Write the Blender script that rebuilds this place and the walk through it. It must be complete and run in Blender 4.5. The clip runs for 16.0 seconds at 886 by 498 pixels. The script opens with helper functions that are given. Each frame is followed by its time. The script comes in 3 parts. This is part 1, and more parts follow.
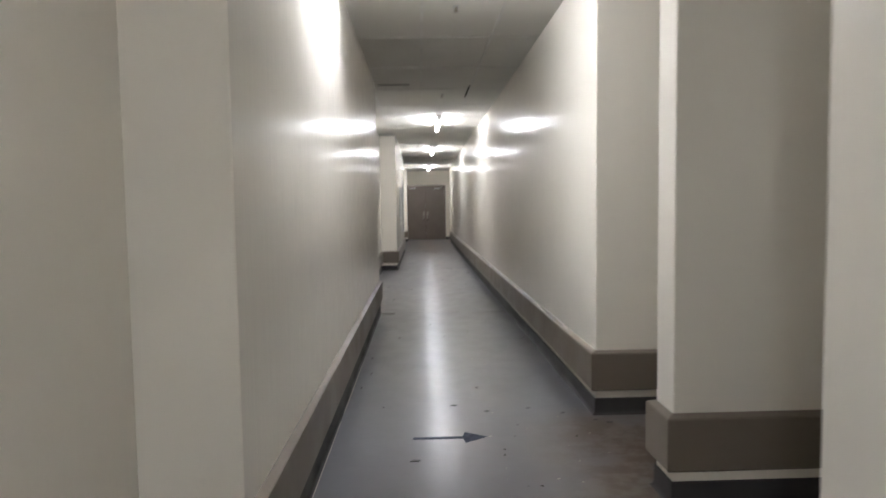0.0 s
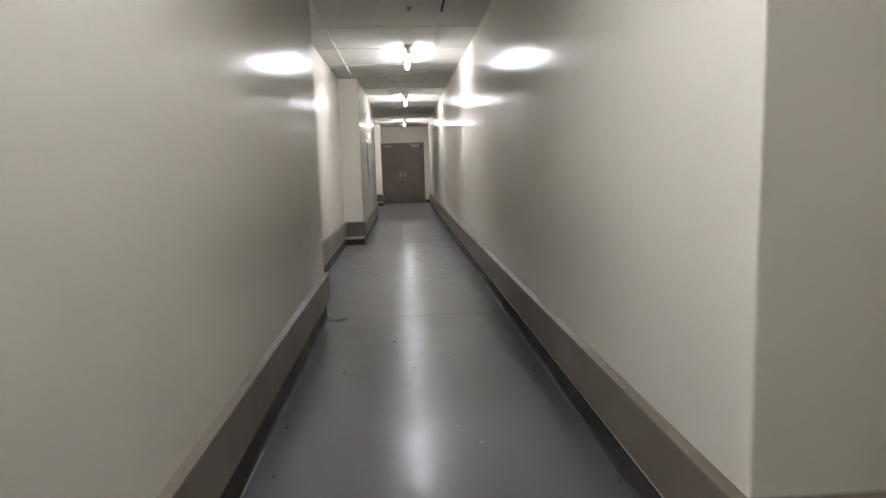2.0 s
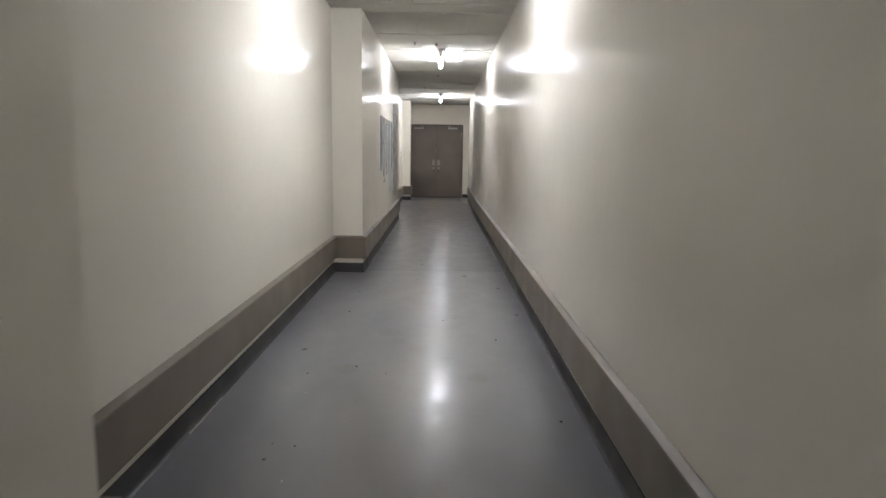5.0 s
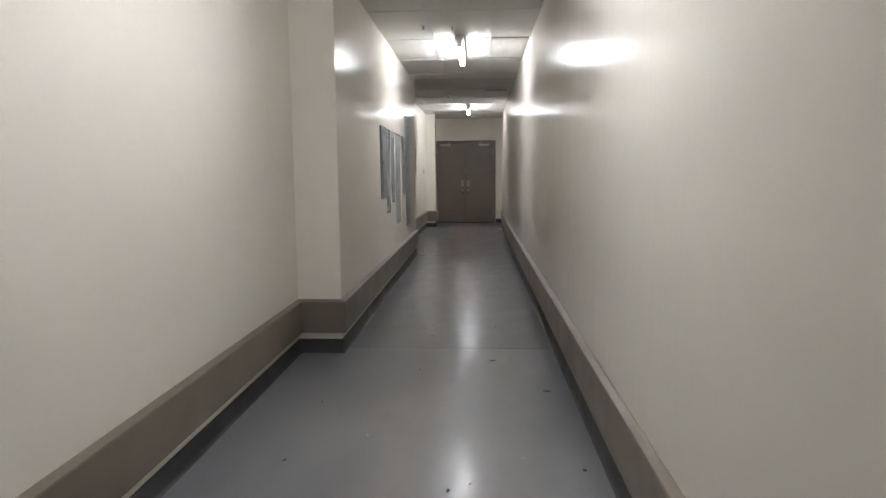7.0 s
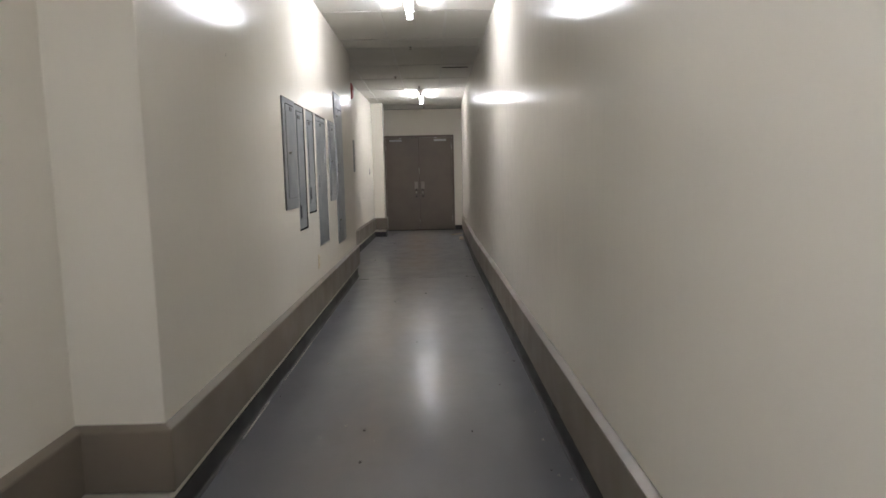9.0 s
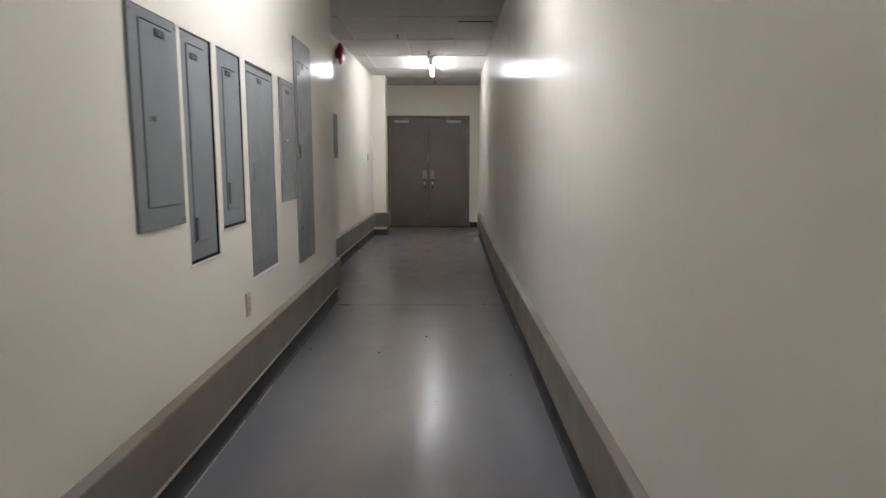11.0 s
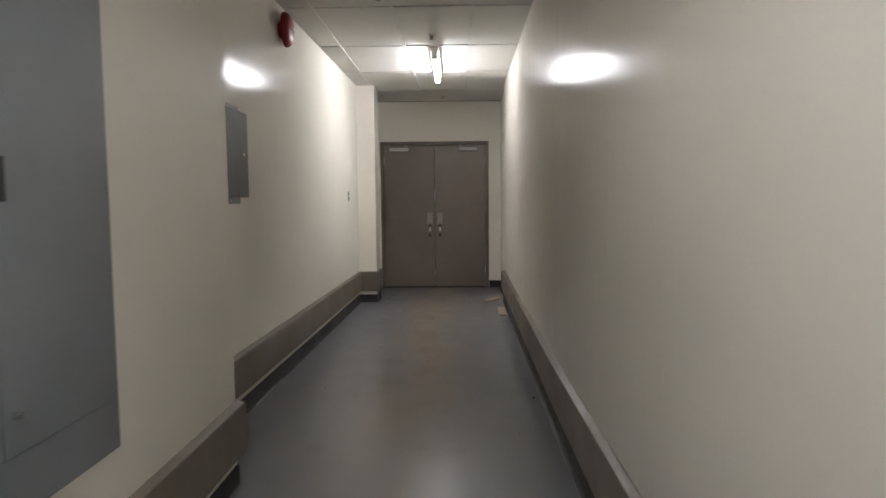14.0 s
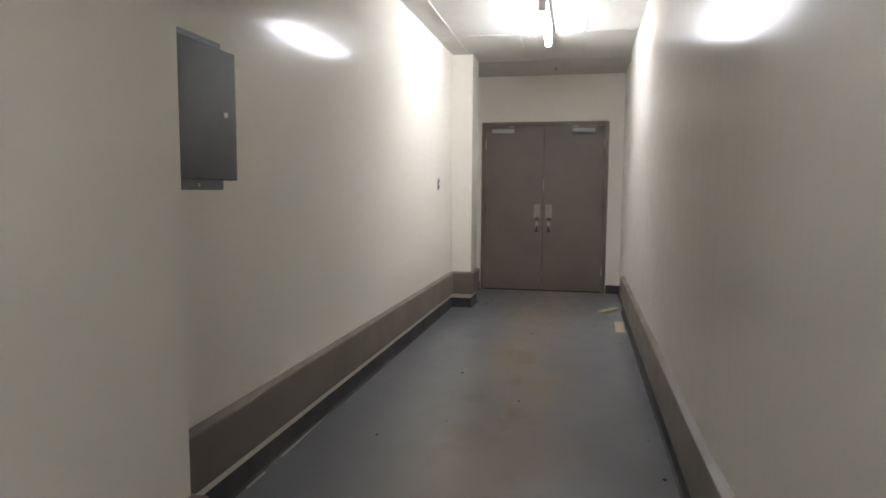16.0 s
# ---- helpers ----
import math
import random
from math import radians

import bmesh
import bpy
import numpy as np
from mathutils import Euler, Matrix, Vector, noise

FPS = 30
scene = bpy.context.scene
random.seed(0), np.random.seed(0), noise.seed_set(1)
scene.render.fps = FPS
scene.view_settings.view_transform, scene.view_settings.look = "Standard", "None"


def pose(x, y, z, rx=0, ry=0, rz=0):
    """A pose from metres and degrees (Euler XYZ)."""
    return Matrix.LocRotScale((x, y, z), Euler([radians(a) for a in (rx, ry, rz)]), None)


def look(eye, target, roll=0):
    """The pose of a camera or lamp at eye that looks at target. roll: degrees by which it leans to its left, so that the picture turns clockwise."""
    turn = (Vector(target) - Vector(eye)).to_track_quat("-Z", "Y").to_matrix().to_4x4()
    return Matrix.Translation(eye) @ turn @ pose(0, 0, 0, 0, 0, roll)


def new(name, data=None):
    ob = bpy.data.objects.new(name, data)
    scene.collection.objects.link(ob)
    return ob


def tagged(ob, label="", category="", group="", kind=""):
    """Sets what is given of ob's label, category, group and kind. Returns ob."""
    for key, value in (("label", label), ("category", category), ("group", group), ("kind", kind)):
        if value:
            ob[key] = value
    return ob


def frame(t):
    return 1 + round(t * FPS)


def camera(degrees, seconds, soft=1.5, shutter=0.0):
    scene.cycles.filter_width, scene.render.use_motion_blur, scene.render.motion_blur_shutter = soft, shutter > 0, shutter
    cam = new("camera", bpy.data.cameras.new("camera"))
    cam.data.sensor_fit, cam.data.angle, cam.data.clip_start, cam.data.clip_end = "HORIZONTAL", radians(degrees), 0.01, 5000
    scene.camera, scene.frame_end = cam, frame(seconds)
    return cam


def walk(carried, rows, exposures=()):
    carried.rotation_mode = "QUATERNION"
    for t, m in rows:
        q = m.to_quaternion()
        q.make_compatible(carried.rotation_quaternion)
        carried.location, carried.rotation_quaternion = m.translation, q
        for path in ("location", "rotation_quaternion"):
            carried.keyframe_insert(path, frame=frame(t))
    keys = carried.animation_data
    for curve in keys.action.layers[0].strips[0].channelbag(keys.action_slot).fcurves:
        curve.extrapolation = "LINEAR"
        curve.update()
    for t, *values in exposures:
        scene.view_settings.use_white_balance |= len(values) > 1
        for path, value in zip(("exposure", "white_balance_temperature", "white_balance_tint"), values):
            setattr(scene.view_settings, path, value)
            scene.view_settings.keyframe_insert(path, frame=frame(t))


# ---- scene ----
cam = camera(69.6, 16.0, 1.5, 0.5)
PATH = [
    (0, (-0.049, 0.233, 1.284), (0.018, 2.228, 1.154), -0.8),
    (0.3, (-0.027, 0.532, 1.289), (-0.015, 2.521, 1.079), -0.6),
    (0.5, (-0.021, 0.762, 1.294), (0.027, 2.755, 1.139), -0.7),
    (1, (-0.001, 1.264, 1.306), (0.085, 3.251, 1.096), -0.8),
    (1.5, (0.056, 1.889, 1.232), (0.137, 3.876, 1.02), 0.8),
    (2, (0.136, 2.538, 1.282), (0.254, 4.518, 1.026), -1.7),
    (2.5, (0.095, 3.229, 1.234), (0.164, 5.214, 1.0), -0.3),
    (2.6, (0.08, 3.374, 1.252), (0.15, 5.353, 0.972), -0.4),
    (3, (0.097, 3.926, 1.25), (0.2, 5.906, 0.986), -0.7),
    (3.2, (0.099, 4.231, 1.306), (0.196, 6.208, 1.017), -0.4),
    (5.5, (0.35, 7.093, 1.263), (0.322, 9.071, 0.969), 0.4),
    (6, (0.409, 7.633, 1.255), (0.297, 9.602, 0.92), -0.4),
    (6.5, (0.433, 8.224, 1.266), (0.233, 10.198, 1.013), 0.1),
    (7, (0.432, 8.869, 1.3), (0.327, 10.852, 1.067), -0.5),
    (7.5, (0.425, 9.474, 1.248), (0.316, 11.448, 0.948), 0.2),
    (8, (0.392, 10.111, 1.278), (0.338, 12.094, 1.024), 0.1),
    (8.5, (0.41, 10.644, 1.237), (0.387, 12.628, 0.986), 0.7),
    (9, (0.422, 11.193, 1.261), (0.452, 13.18, 1.031), -1.3),
    (11.5, (0.477, 13.879, 1.289), (0.465, 15.860, 1.014), 0.1),
    (12, (0.478, 14.405, 1.293), (0.528, 16.389, 1.050), -2.1),
    (12.5, (0.48, 14.933, 1.297), (0.424, 16.922, 1.102), -0.5),
    (13, (0.499, 15.419, 1.314), (0.512, 17.413, 1.162), -1.5),
    (13.5, (0.495, 15.927, 1.332), (0.347, 17.918, 1.215), -0.1),
    (14, (0.46, 16.451, 1.303), (0.417, 18.445, 1.152), -0.5),
    (14.5, (0.488, 16.886, 1.304), (0.339, 18.876, 1.159), 0.2),
    (15, (0.467, 17.301, 1.294), (0.288, 19.287, 1.129), 1.5),
    (15.5, (0.5, 17.534, 1.293), (0.221, 19.509, 1.153), -0.0),
    (16, (0.53, 17.66, 1.3), (0.131, 19.61, 1.117), 0.35),
]
walk(cam, [(t, look(eye, target, roll)) for t, eye, target, roll in PATH],
     [(0, 0.25, 6250, 12), (1, 0.19, 6250, 12), (2, -0.07, 6350, 12), (3, 0.0, 6400, 12), (5.5, 0.16, 6200, 11.5), (6.5, -0.03, 6200, 11.5),
      (7.5, -0.38, 6400, 11.5), (9, -0.23, 6400, 12), (12, -0.23, 6250, 12.5), (13, -0.35, 6400, 12), (14, -0.18, 6450, 12.5), (15, 0.1, 6350, 12.5), (16, 0.13, 6250, 12)])


# ---------- world ----------
world = bpy.data.worlds.new("world")
scene.world = world
world.use_nodes = True
world.node_tree.nodes["Background"].inputs[0].default_value = (0.02, 0.02, 0.02, 1)
world.node_tree.nodes["Background"].inputs[1].default_value = 0.1
TUBE = 122.0


# ---------- materials ----------
def mat(name, color, rough=0.5, metal=0.0, spec=0.5):
    m = bpy.data.materials.new(name)
    m.use_nodes = True
    b = m.node_tree.nodes["Principled BSDF"]
    b.inputs["Base Color"].default_value = (*color, 1)
    b.inputs["Roughness"].default_value = rough
    b.inputs["Metallic"].default_value = metal
    b.inputs["Specular IOR Level"].default_value = spec
    return m


class Nodes:
    """A short way to wire a node material."""

    def __init__(self, m):
        self.m, self.t = m, m.node_tree
        self.b = self.t.nodes["Principled BSDF"]
        self.pos = self.t.nodes.new("ShaderNodeNewGeometry").outputs["Position"]

    def link(self, a, b):
        self.t.links.new(a, b)

    def scaled(self, x, y, z, x0=0, y0=0, z0=0):
        n = self.t.nodes.new("ShaderNodeMapping")
        n.inputs["Scale"].default_value = (x, y, z)
        n.inputs["Location"].default_value = (x0, y0, z0)
        self.link(self.pos, n.inputs["Vector"])
        return n.outputs[0]

    def noise(self, scale, detail=4, rough=0.55, vector=None):
        n = self.t.nodes.new("ShaderNodeTexNoise")
        n.inputs["Scale"].default_value = scale
        n.inputs["Detail"].default_value = detail
        n.inputs["Roughness"].default_value = rough
        self.link(vector or self.pos, n.inputs["Vector"])
        return n.outputs["Fac"]

    def ramp(self, value, a, b, lo=0.0, hi=1.0):
        n = self.t.nodes.new("ShaderNodeMapRange")
        n.interpolation_type = "SMOOTHSTEP"
        for key, v in zip(("From Min", "From Max", "To Min", "To Max"), (a, b, lo, hi)):
            n.inputs[key].default_value = v
        self.link(value, n.inputs["Value"])
        return n.outputs[0]

    def math(self, op, a, b=0.0):
        n = self.t.nodes.new("ShaderNodeMath")
        n.operation = op
        for i, v in enumerate((a, b)):
            if isinstance(v, (int, float)):
                n.inputs[i].default_value = v
            else:
                self.link(v, n.inputs[i])
        return n.outputs[0]

    def mix(self, fac, a, b):
        n = self.t.nodes.new("ShaderNodeMix")
        n.data_type = "RGBA"
        for key, v in (("Factor", fac), ("A", a), ("B", b)):
            socket = [s for s in n.inputs if s.name == key and s.type == ("VALUE" if key == "Factor" else "RGBA")][0]
            if isinstance(v, (int, float)):
                socket.default_value = v
            elif isinstance(v, tuple):
                socket.default_value = (*v, 1)
            else:
                self.link(v, socket)
        return [s for s in n.outputs if s.type == "RGBA"][0]

    def color(self, out):
        self.link(out, self.b.inputs["Base Color"])

    def rough(self, out):
        self.link(out, self.b.inputs["Roughness"])

    def bump(self, height, strength, distance):
        n = self.t.nodes.new("ShaderNodeBump")
        n.inputs["Strength"].default_value = strength
        n.inputs["Distance"].default_value = distance
        self.link(height, n.inputs["Height"])
        last = self.b.inputs["Normal"]
        if last.is_linked:
            self.link(last.links[0].from_socket, n.inputs["Normal"])
        self.link(n.outputs[0], last)


def wall_paint():
    m = mat("cream_gloss_paint", (0.6, 0.56, 0.48), 0.2, spec=0.11)
    n = Nodes(m)
    big = n.noise(0.9, 5)
    fine = n.noise(9, 6)
    c = n.mix(n.ramp(big, 0.3, 0.75), (0.842, 0.798, 0.715), (0.815, 0.772, 0.688))
    marks = n.ramp(n.noise(16, 3, 0.5, n.scaled(1, 0.5, 1.2)), 0.72, 0.86, 0, 0.12)
    n.color(n.mix(marks, c, (0.42, 0.39, 0.35)))
    n.rough(n.ramp(fine, 0.3, 0.7, 0.155, 0.19))
    n.bump(n.noise(120, 2), 0.05, 0.0008)
    n.bump(n.noise(3, 2), 0.1, 0.01)
    # trowel and roller ripples run up and down
    n.bump(n.noise(5, 2, 0.5, n.scaled(1, 1, 0.14)), 0.14, 0.006)
    n.bump(n.noise(26, 3, 0.6, n.scaled(1, 1, 0.1)), 0.24, 0.003)
    return m


SMUDGES = [  # x, y, size of brown scuffed spots
    (-0.08, 11.04, 0.09), (0.0, 10.84, 0.06), (-0.27, 10.23, 0.08), (0.51, 10.1, 0.07), (-0.08, 17.68, 0.05), (0.05, 17.68, 0.05),
    (-0.03, 20.99, 0.12), (-0.05, 21.55, 0.09), (0.14, 22.6, 0.16), (0.54, 13.22, 0.05), (-0.29, 19.7, 0.07), (0.33, 4.69, 0.04)]


def floor_paint():
    m = mat("grey_floor_paint", (0.17, 0.17, 0.185), 0.28, spec=0.24)
    n = Nodes(m)
    sep = n.t.nodes.new("ShaderNodeSeparateXYZ")
    n.link(n.pos, sep.inputs[0])
    x, y = sep.outputs[0], sep.outputs[1]
    # feet have worn the middle of the passage down to brown
    mid = n.math("SUBTRACT", 1.0, n.ramp(n.math("ABSOLUTE", n.math("SUBTRACT", x, 0.2)), 0.1, 0.55))
    along = n.math("ADD", n.ramp(y, 7.98, 8.02, 0.14, 0.36), n.ramp(y, 10.0, 24.0, 0.0, 0.6))
    patch = n.ramp(n.noise(1.7, 3, 0.5, n.scaled(1.3, 0.45, 1)), 0.3, 0.7)
    worn = n.math("MULTIPLY", n.math("MULTIPLY", mid, along), n.math("ADD", n.math("MULTIPLY", patch, 0.7), 0.3))
    # floor tone steps at the joints and pales from y 8.1 to 10
    bays = n.math("ADD", n.math("ADD", n.ramp(y, 7.99, 8.01, 0.0, 0.3), n.ramp(y, 8.1, 10.0, 0.0, 0.7)), n.math("ADD", n.ramp(y, 13.53, 13.55, 0.0, -0.6), n.ramp(y, 19.04, 19.06, 0.0, 0.35)))
    tone = n.ramp(n.noise(1.3, 3, 0.5, n.scaled(1.4, 0.6, 1)), 0.25, 0.75)
    dark = n.mix(tone, (0.1, 0.1, 0.109), (0.13, 0.129, 0.137))
    pale = n.mix(tone, (0.155, 0.155, 0.168), (0.195, 0.193, 0.204))
    grey = n.mix(bays, dark, pale)
    c = n.mix(worn, grey, (0.235, 0.185, 0.14))
    grime = n.ramp(n.noise(3.4, 5, 0.6, n.scaled(1, 0.6, 1)), 0.52, 0.72, 0, 0.5)
    c = n.mix(n.math("MULTIPLY", grime, n.math("ADD", worn, 0.12)), c, (0.12, 0.092, 0.07))
    wobble = n.math("MULTIPLY", n.math("SUBTRACT", n.noise(14, 4, 0.6), 0.5), 2.6)
    for sx, sy, size in SMUDGES:
        dx = n.math("DIVIDE", n.math("SUBTRACT", x, sx), size)
        dy = n.math("DIVIDE", n.math("SUBTRACT", y, sy), size * 1.3)
        d = n.math("ADD", n.math("ADD", n.math("MULTIPLY", dx, dx), n.math("MULTIPLY", dy, dy)), wobble)
        c = n.mix(n.ramp(d, 0.0, 1.3, 0.34, 0.0), c, (0.125, 0.096, 0.076))
    # brown, damp-stained paint at the side openings
    side = n.math("MULTIPLY", n.ramp(x, 0.25, 1.05), n.math("SUBTRACT", 1.0, n.ramp(y, 3.8, 4.25)))
    c = n.mix(n.math("MULTIPLY", side, n.ramp(n.noise(4.2, 4, 0.55), 0.3, 0.6, 0.25, 0.9)), c, (0.135, 0.112, 0.09))
    c = n.mix(n.math("MULTIPLY", n.math("MULTIPLY", side, side), n.ramp(n.noise(5.5, 5, 0.6, n.scaled(1, 1, 1, 7.7)), 0.4, 0.58, 0, 0.9)), c, (0.07, 0.045, 0.03))
    speck = n.ramp(n.noise(38, 2), 0.76, 0.8, 0, 0.5)
    n.color(n.mix(speck, c, (0.34, 0.31, 0.27)))
    n.rough(n.ramp(n.noise(5, 3, 0.6, n.scaled(1, 0.7, 1)), 0.3, 0.7, 0.277, 0.325))
    n.bump(n.noise(90, 3), 0.05, 0.0015)
    n.bump(n.noise(9, 2, 0.5), 0.16, 0.004)
    # worn sealer over the paint
    n.b.inputs["Coat Weight"].default_value = 0.34
    n.link(n.ramp(n.noise(5.5, 3, 0.6, n.scaled(1, 0.7, 1, 3.1)), 0.35, 0.65, 0.15, 0.27), n.b.inputs["Coat Roughness"])
    n.link(n.b.inputs["Normal"].links[0].from_socket, n.b.inputs["Coat Normal"])
    return m


def ceiling_tile():
    m = mat("mineral_ceiling_tile", (0.66, 0.645, 0.61), 0.85)
    n = Nodes(m)
    c = n.mix(n.ramp(n.noise(0.8, 5), 0.35, 0.7), (0.64, 0.622, 0.58), (0.575, 0.556, 0.515))
    n.color(n.mix(n.ramp(n.noise(2.7, 7, 0.65), 0.66, 0.76, 0, 0.3), c, (0.42, 0.37, 0.31)))
    n.bump(n.noise(140, 3), 0.3, 0.002)
    return m


def painted(name, a, b, rough=0.4, grain=6.0, bump=0.08, detail=6):
    m = mat(name, a, rough)
    n = Nodes(m)
    n.color(n.mix(n.ramp(n.noise(grain, detail, 0.6), 0.35, 0.7), a, b))
    n.rough(n.ramp(n.noise(grain * 2.3, min(detail, 5)), 0.3, 0.7, rough - 0.05, rough + 0.06))
    n.bump(n.noise(150, 3), bump, 0.0015)
    return m


def wood(name):
    m = mat(name, (0.42, 0.3, 0.18), 0.65)
    n = Nodes(m)
    n.color(n.mix(n.ramp(n.noise(9, 6, 0.6, n.scaled(6, 1, 6)), 0.3, 0.7), (0.55, 0.46, 0.35), (0.44, 0.36, 0.27)))
    n.bump(n.noise(30, 4, 0.6, n.scaled(8, 1, 8)), 0.3, 0.002)
    return m


PAINT = wall_paint()
FLOOR = floor_paint()
TILE = ceiling_tile()
TEE = painted("tee_bar_enamel", (0.6, 0.59, 0.56), (0.52, 0.5, 0.47), 0.5)
BOARD = painted("taupe_board_paint", (0.178, 0.148, 0.116), (0.162, 0.134, 0.104), 0.42, 1.3, 0.0, 2)
COVE = painted("dark_rubber_cove", (0.036, 0.033, 0.034), (0.028, 0.026, 0.027), 0.55, 1.5, 0.0, 2)
DOOR = painted("taupe_door_paint", (0.165, 0.134, 0.11), (0.147, 0.118, 0.097), 0.42, 2.5, 0.02)
PANEL = painted("grey_panel_enamel", (0.2, 0.212, 0.226), (0.183, 0.195, 0.208), 0.36, 3, 0.02)
LATCH = painted("latch_enamel", (0.125, 0.132, 0.138), (0.112, 0.119, 0.125), 0.4, 3, 0.02)
PANEL_DARK = painted("grey_box_enamel", (0.05, 0.051, 0.053), (0.044, 0.045, 0.047), 0.42, 3)
STEEL = mat("brushed_steel", (0.6, 0.59, 0.57), 0.28, 1.0)
CLOSER = painted("dull_aluminium", (0.46, 0.46, 0.455), (0.4, 0.4, 0.395), 0.42, 8)
LOCK = mat("worn_chrome", (0.62, 0.61, 0.6), 0.2, 1.0)
BRONZE = mat("tarnished_bronze", (0.24, 0.2, 0.16), 0.4, 1.0)
SATIN = painted("aluminium_paint", (0.5, 0.5, 0.5), (0.44, 0.44, 0.43), 0.4, 8)
PLATE = painted("worn_plate", (0.3, 0.27, 0.24), (0.25, 0.22, 0.19), 0.4, 12)
BLACK = mat("black_plastic", (0.012, 0.012, 0.013), 0.4)
BARS = mat("pale_engraving", (0.2, 0.2, 0.195), 0.5)
JOINT = painted("panel_joint", (0.1, 0.105, 0.112), (0.075, 0.08, 0.085), 0.6, 5)
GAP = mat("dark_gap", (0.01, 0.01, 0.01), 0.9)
RED = painted("red_enamel", (0.27, 0.012, 0.014), (0.23, 0.01, 0.012), 0.36, 5, 0.0)
IVORY = painted("ivory_plastic", (0.55, 0.47, 0.33), (0.5, 0.43, 0.3), 0.38, 8)
WHITE = painted("white_enamel", (0.78, 0.77, 0.74), (0.72, 0.71, 0.68), 0.4, 6)
BLUE = painted("faded_blue_paint", (0.012, 0.018, 0.034), (0.026, 0.034, 0.055), 0.55, 22)
BLUE.node_tree.nodes["Principled BSDF"].inputs["Specular IOR Level"].default_value = 0.1
WOOD = wood("raw_softwood")
DIRT = mat("dark_grit", (0.03, 0.025, 0.02), 0.8)
CHIP = painted("chipped_floor", (0.06, 0.058, 0.06), (0.085, 0.08, 0.08), 0.7, 20)
CRUMB = mat("pale_plaster_crumb", (0.34, 0.315, 0.28), 0.8)
GLOW = mat("lit_tube", (0.9, 0.9, 0.9), 0.4)
GLOW.node_tree.nodes["Principled BSDF"].inputs["Emission Color"].default_value = (0.955, 0.97, 1.0, 1)
GLOW.node_tree.nodes["Principled BSDF"].inputs["Emission Strength"].default_value = TUBE


# ---------- mesh helpers ----------
def mesh_of(bm, name, material, smooth=False):
    bmesh.ops.recalc_face_normals(bm, faces=bm.faces)
    me = bpy.data.meshes.new(name)
    bm.to_mesh(me)
    bm.free()
    me.materials.append(material)
    if smooth:
        me.shade_smooth()
        me.set_sharp_from_angle(angle=radians(35))
    return me


def thing(name, bm, material, label="", category="", group="", kind="", smooth=False):
    return tagged(new(name, mesh_of(bm, name, material, smooth)), label, category, group, kind)


def empty(name, label="", category="", group="", kind="", at=(0, 0, 0)):
    ob = new(name)
    ob.location = at
    return tagged(ob, label, category, group, kind)


def part(name, bm, material, parent, label="", smooth=False):
    ob = new(name, mesh_of(bm, name, material, smooth))
    ob.parent = parent
    bpy.context.view_layer.update()
    ob.matrix_parent_inverse = parent.matrix_world.inverted()
    return tagged(ob, label)


def box(x0, x1, y0, y1, z0, z1, bevel=0.0, bm=None, seg=1):
    own = bmesh.new()
    bmesh.ops.create_cube(own, size=1)
    for v in own.verts:
        v.co = ((x0 + x1) / 2 + v.co.x * (x1 - x0), (y0 + y1) / 2 + v.co.y * (y1 - y0), (z0 + z1) / 2 + v.co.z * (z1 - z0))
    if bevel:
        bmesh.ops.bevel(own, geom=own.edges[:], offset=bevel, segments=seg, affect="EDGES", profile=0.5)
    return join(bm, own)


def join(bm, own):
    if bm is None:
        return own
    me = bpy.data.meshes.new("scratch")
    own.to_mesh(me)
    own.free()
    bm.from_mesh(me)
    bpy.data.meshes.remove(me)
    return bm


def rod(a, b, r, seg=16, r2=None, bm=None, bevel=0.0):
    own = bmesh.new()
    a, b = Vector(a), Vector(b)
    bmesh.ops.create_cone(own, cap_ends=True, segments=seg, radius1=r, radius2=r if r2 is None else r2, depth=(b - a).length)
    if bevel:
        rim = [e for e in own.edges if all(abs(abs(v.co.z) - (b - a).length / 2) < 1e-5 for v in e.verts)]
        bmesh.ops.bevel(own, geom=rim, offset=bevel, segments=2, affect="EDGES")
    q = (b - a).to_track_quat("Z", "Y")
    bmesh.ops.transform(own, matrix=Matrix.Translation((a + b) / 2) @ q.to_matrix().to_4x4(), verts=own.verts)
    return join(bm, own)


def prism(outline, z0, z1):
    """A solid from a plan outline, counter-clockwise."""
    bm = bmesh.new()
    low = [bm.verts.new((x, y, z0)) for x, y in outline]
    high = [bm.verts.new((x, y, z1)) for x, y in outline]
    bm.faces.new(low[::-1])
    bm.faces.new(high)
    n = len(outline)
    for i in range(n):
        bm.faces.new((low[i], low[(i + 1) % n], high[(i + 1) % n], high[i]))
    return bm


def eased(bm, r=0.007):
    """Round the upright edges, as plastered corners are."""
    up = [e for e in bm.edges if abs(e.verts[0].co.z - e.verts[1].co.z) > 1]
    bmesh.ops.bevel(bm, geom=up, offset=r, segments=3, affect="EDGES", profile=0.5)
    return bm


def sweep(profile, a, b, before, after, side):
    """A moulding along the plan line a-b, mitred against its neighbours. side: +1 when the room lies to the line's right."""
    def out(p, q):
        d = (Vector(q) - Vector(p)).normalized()
        return Vector((d.y, -d.x)) * side

    here = out(a, b)

    def mitre(other):
        if other is None:
            return here
        m = here + other
        return m / m.dot(here)

    m0 = mitre(out(before, a) if before else None)
    m1 = mitre(out(b, after) if after else None)
    bm = bmesh.new()
    ends = []
    for base, m in ((a, m0), (b, m1)):
        ends.append([bm.verts.new((base[0] + m.x * d, base[1] + m.y * d, z)) for d, z in profile])
    n = len(profile)
    for i in range(n):
        j = (i + 1) % n
        bm.faces.new((ends[0][i], ends[1][i], ends[1][j], ends[0][j]))
    bm.faces.new(ends[0])
    bm.faces.new(ends[1][::-1])
    return bm


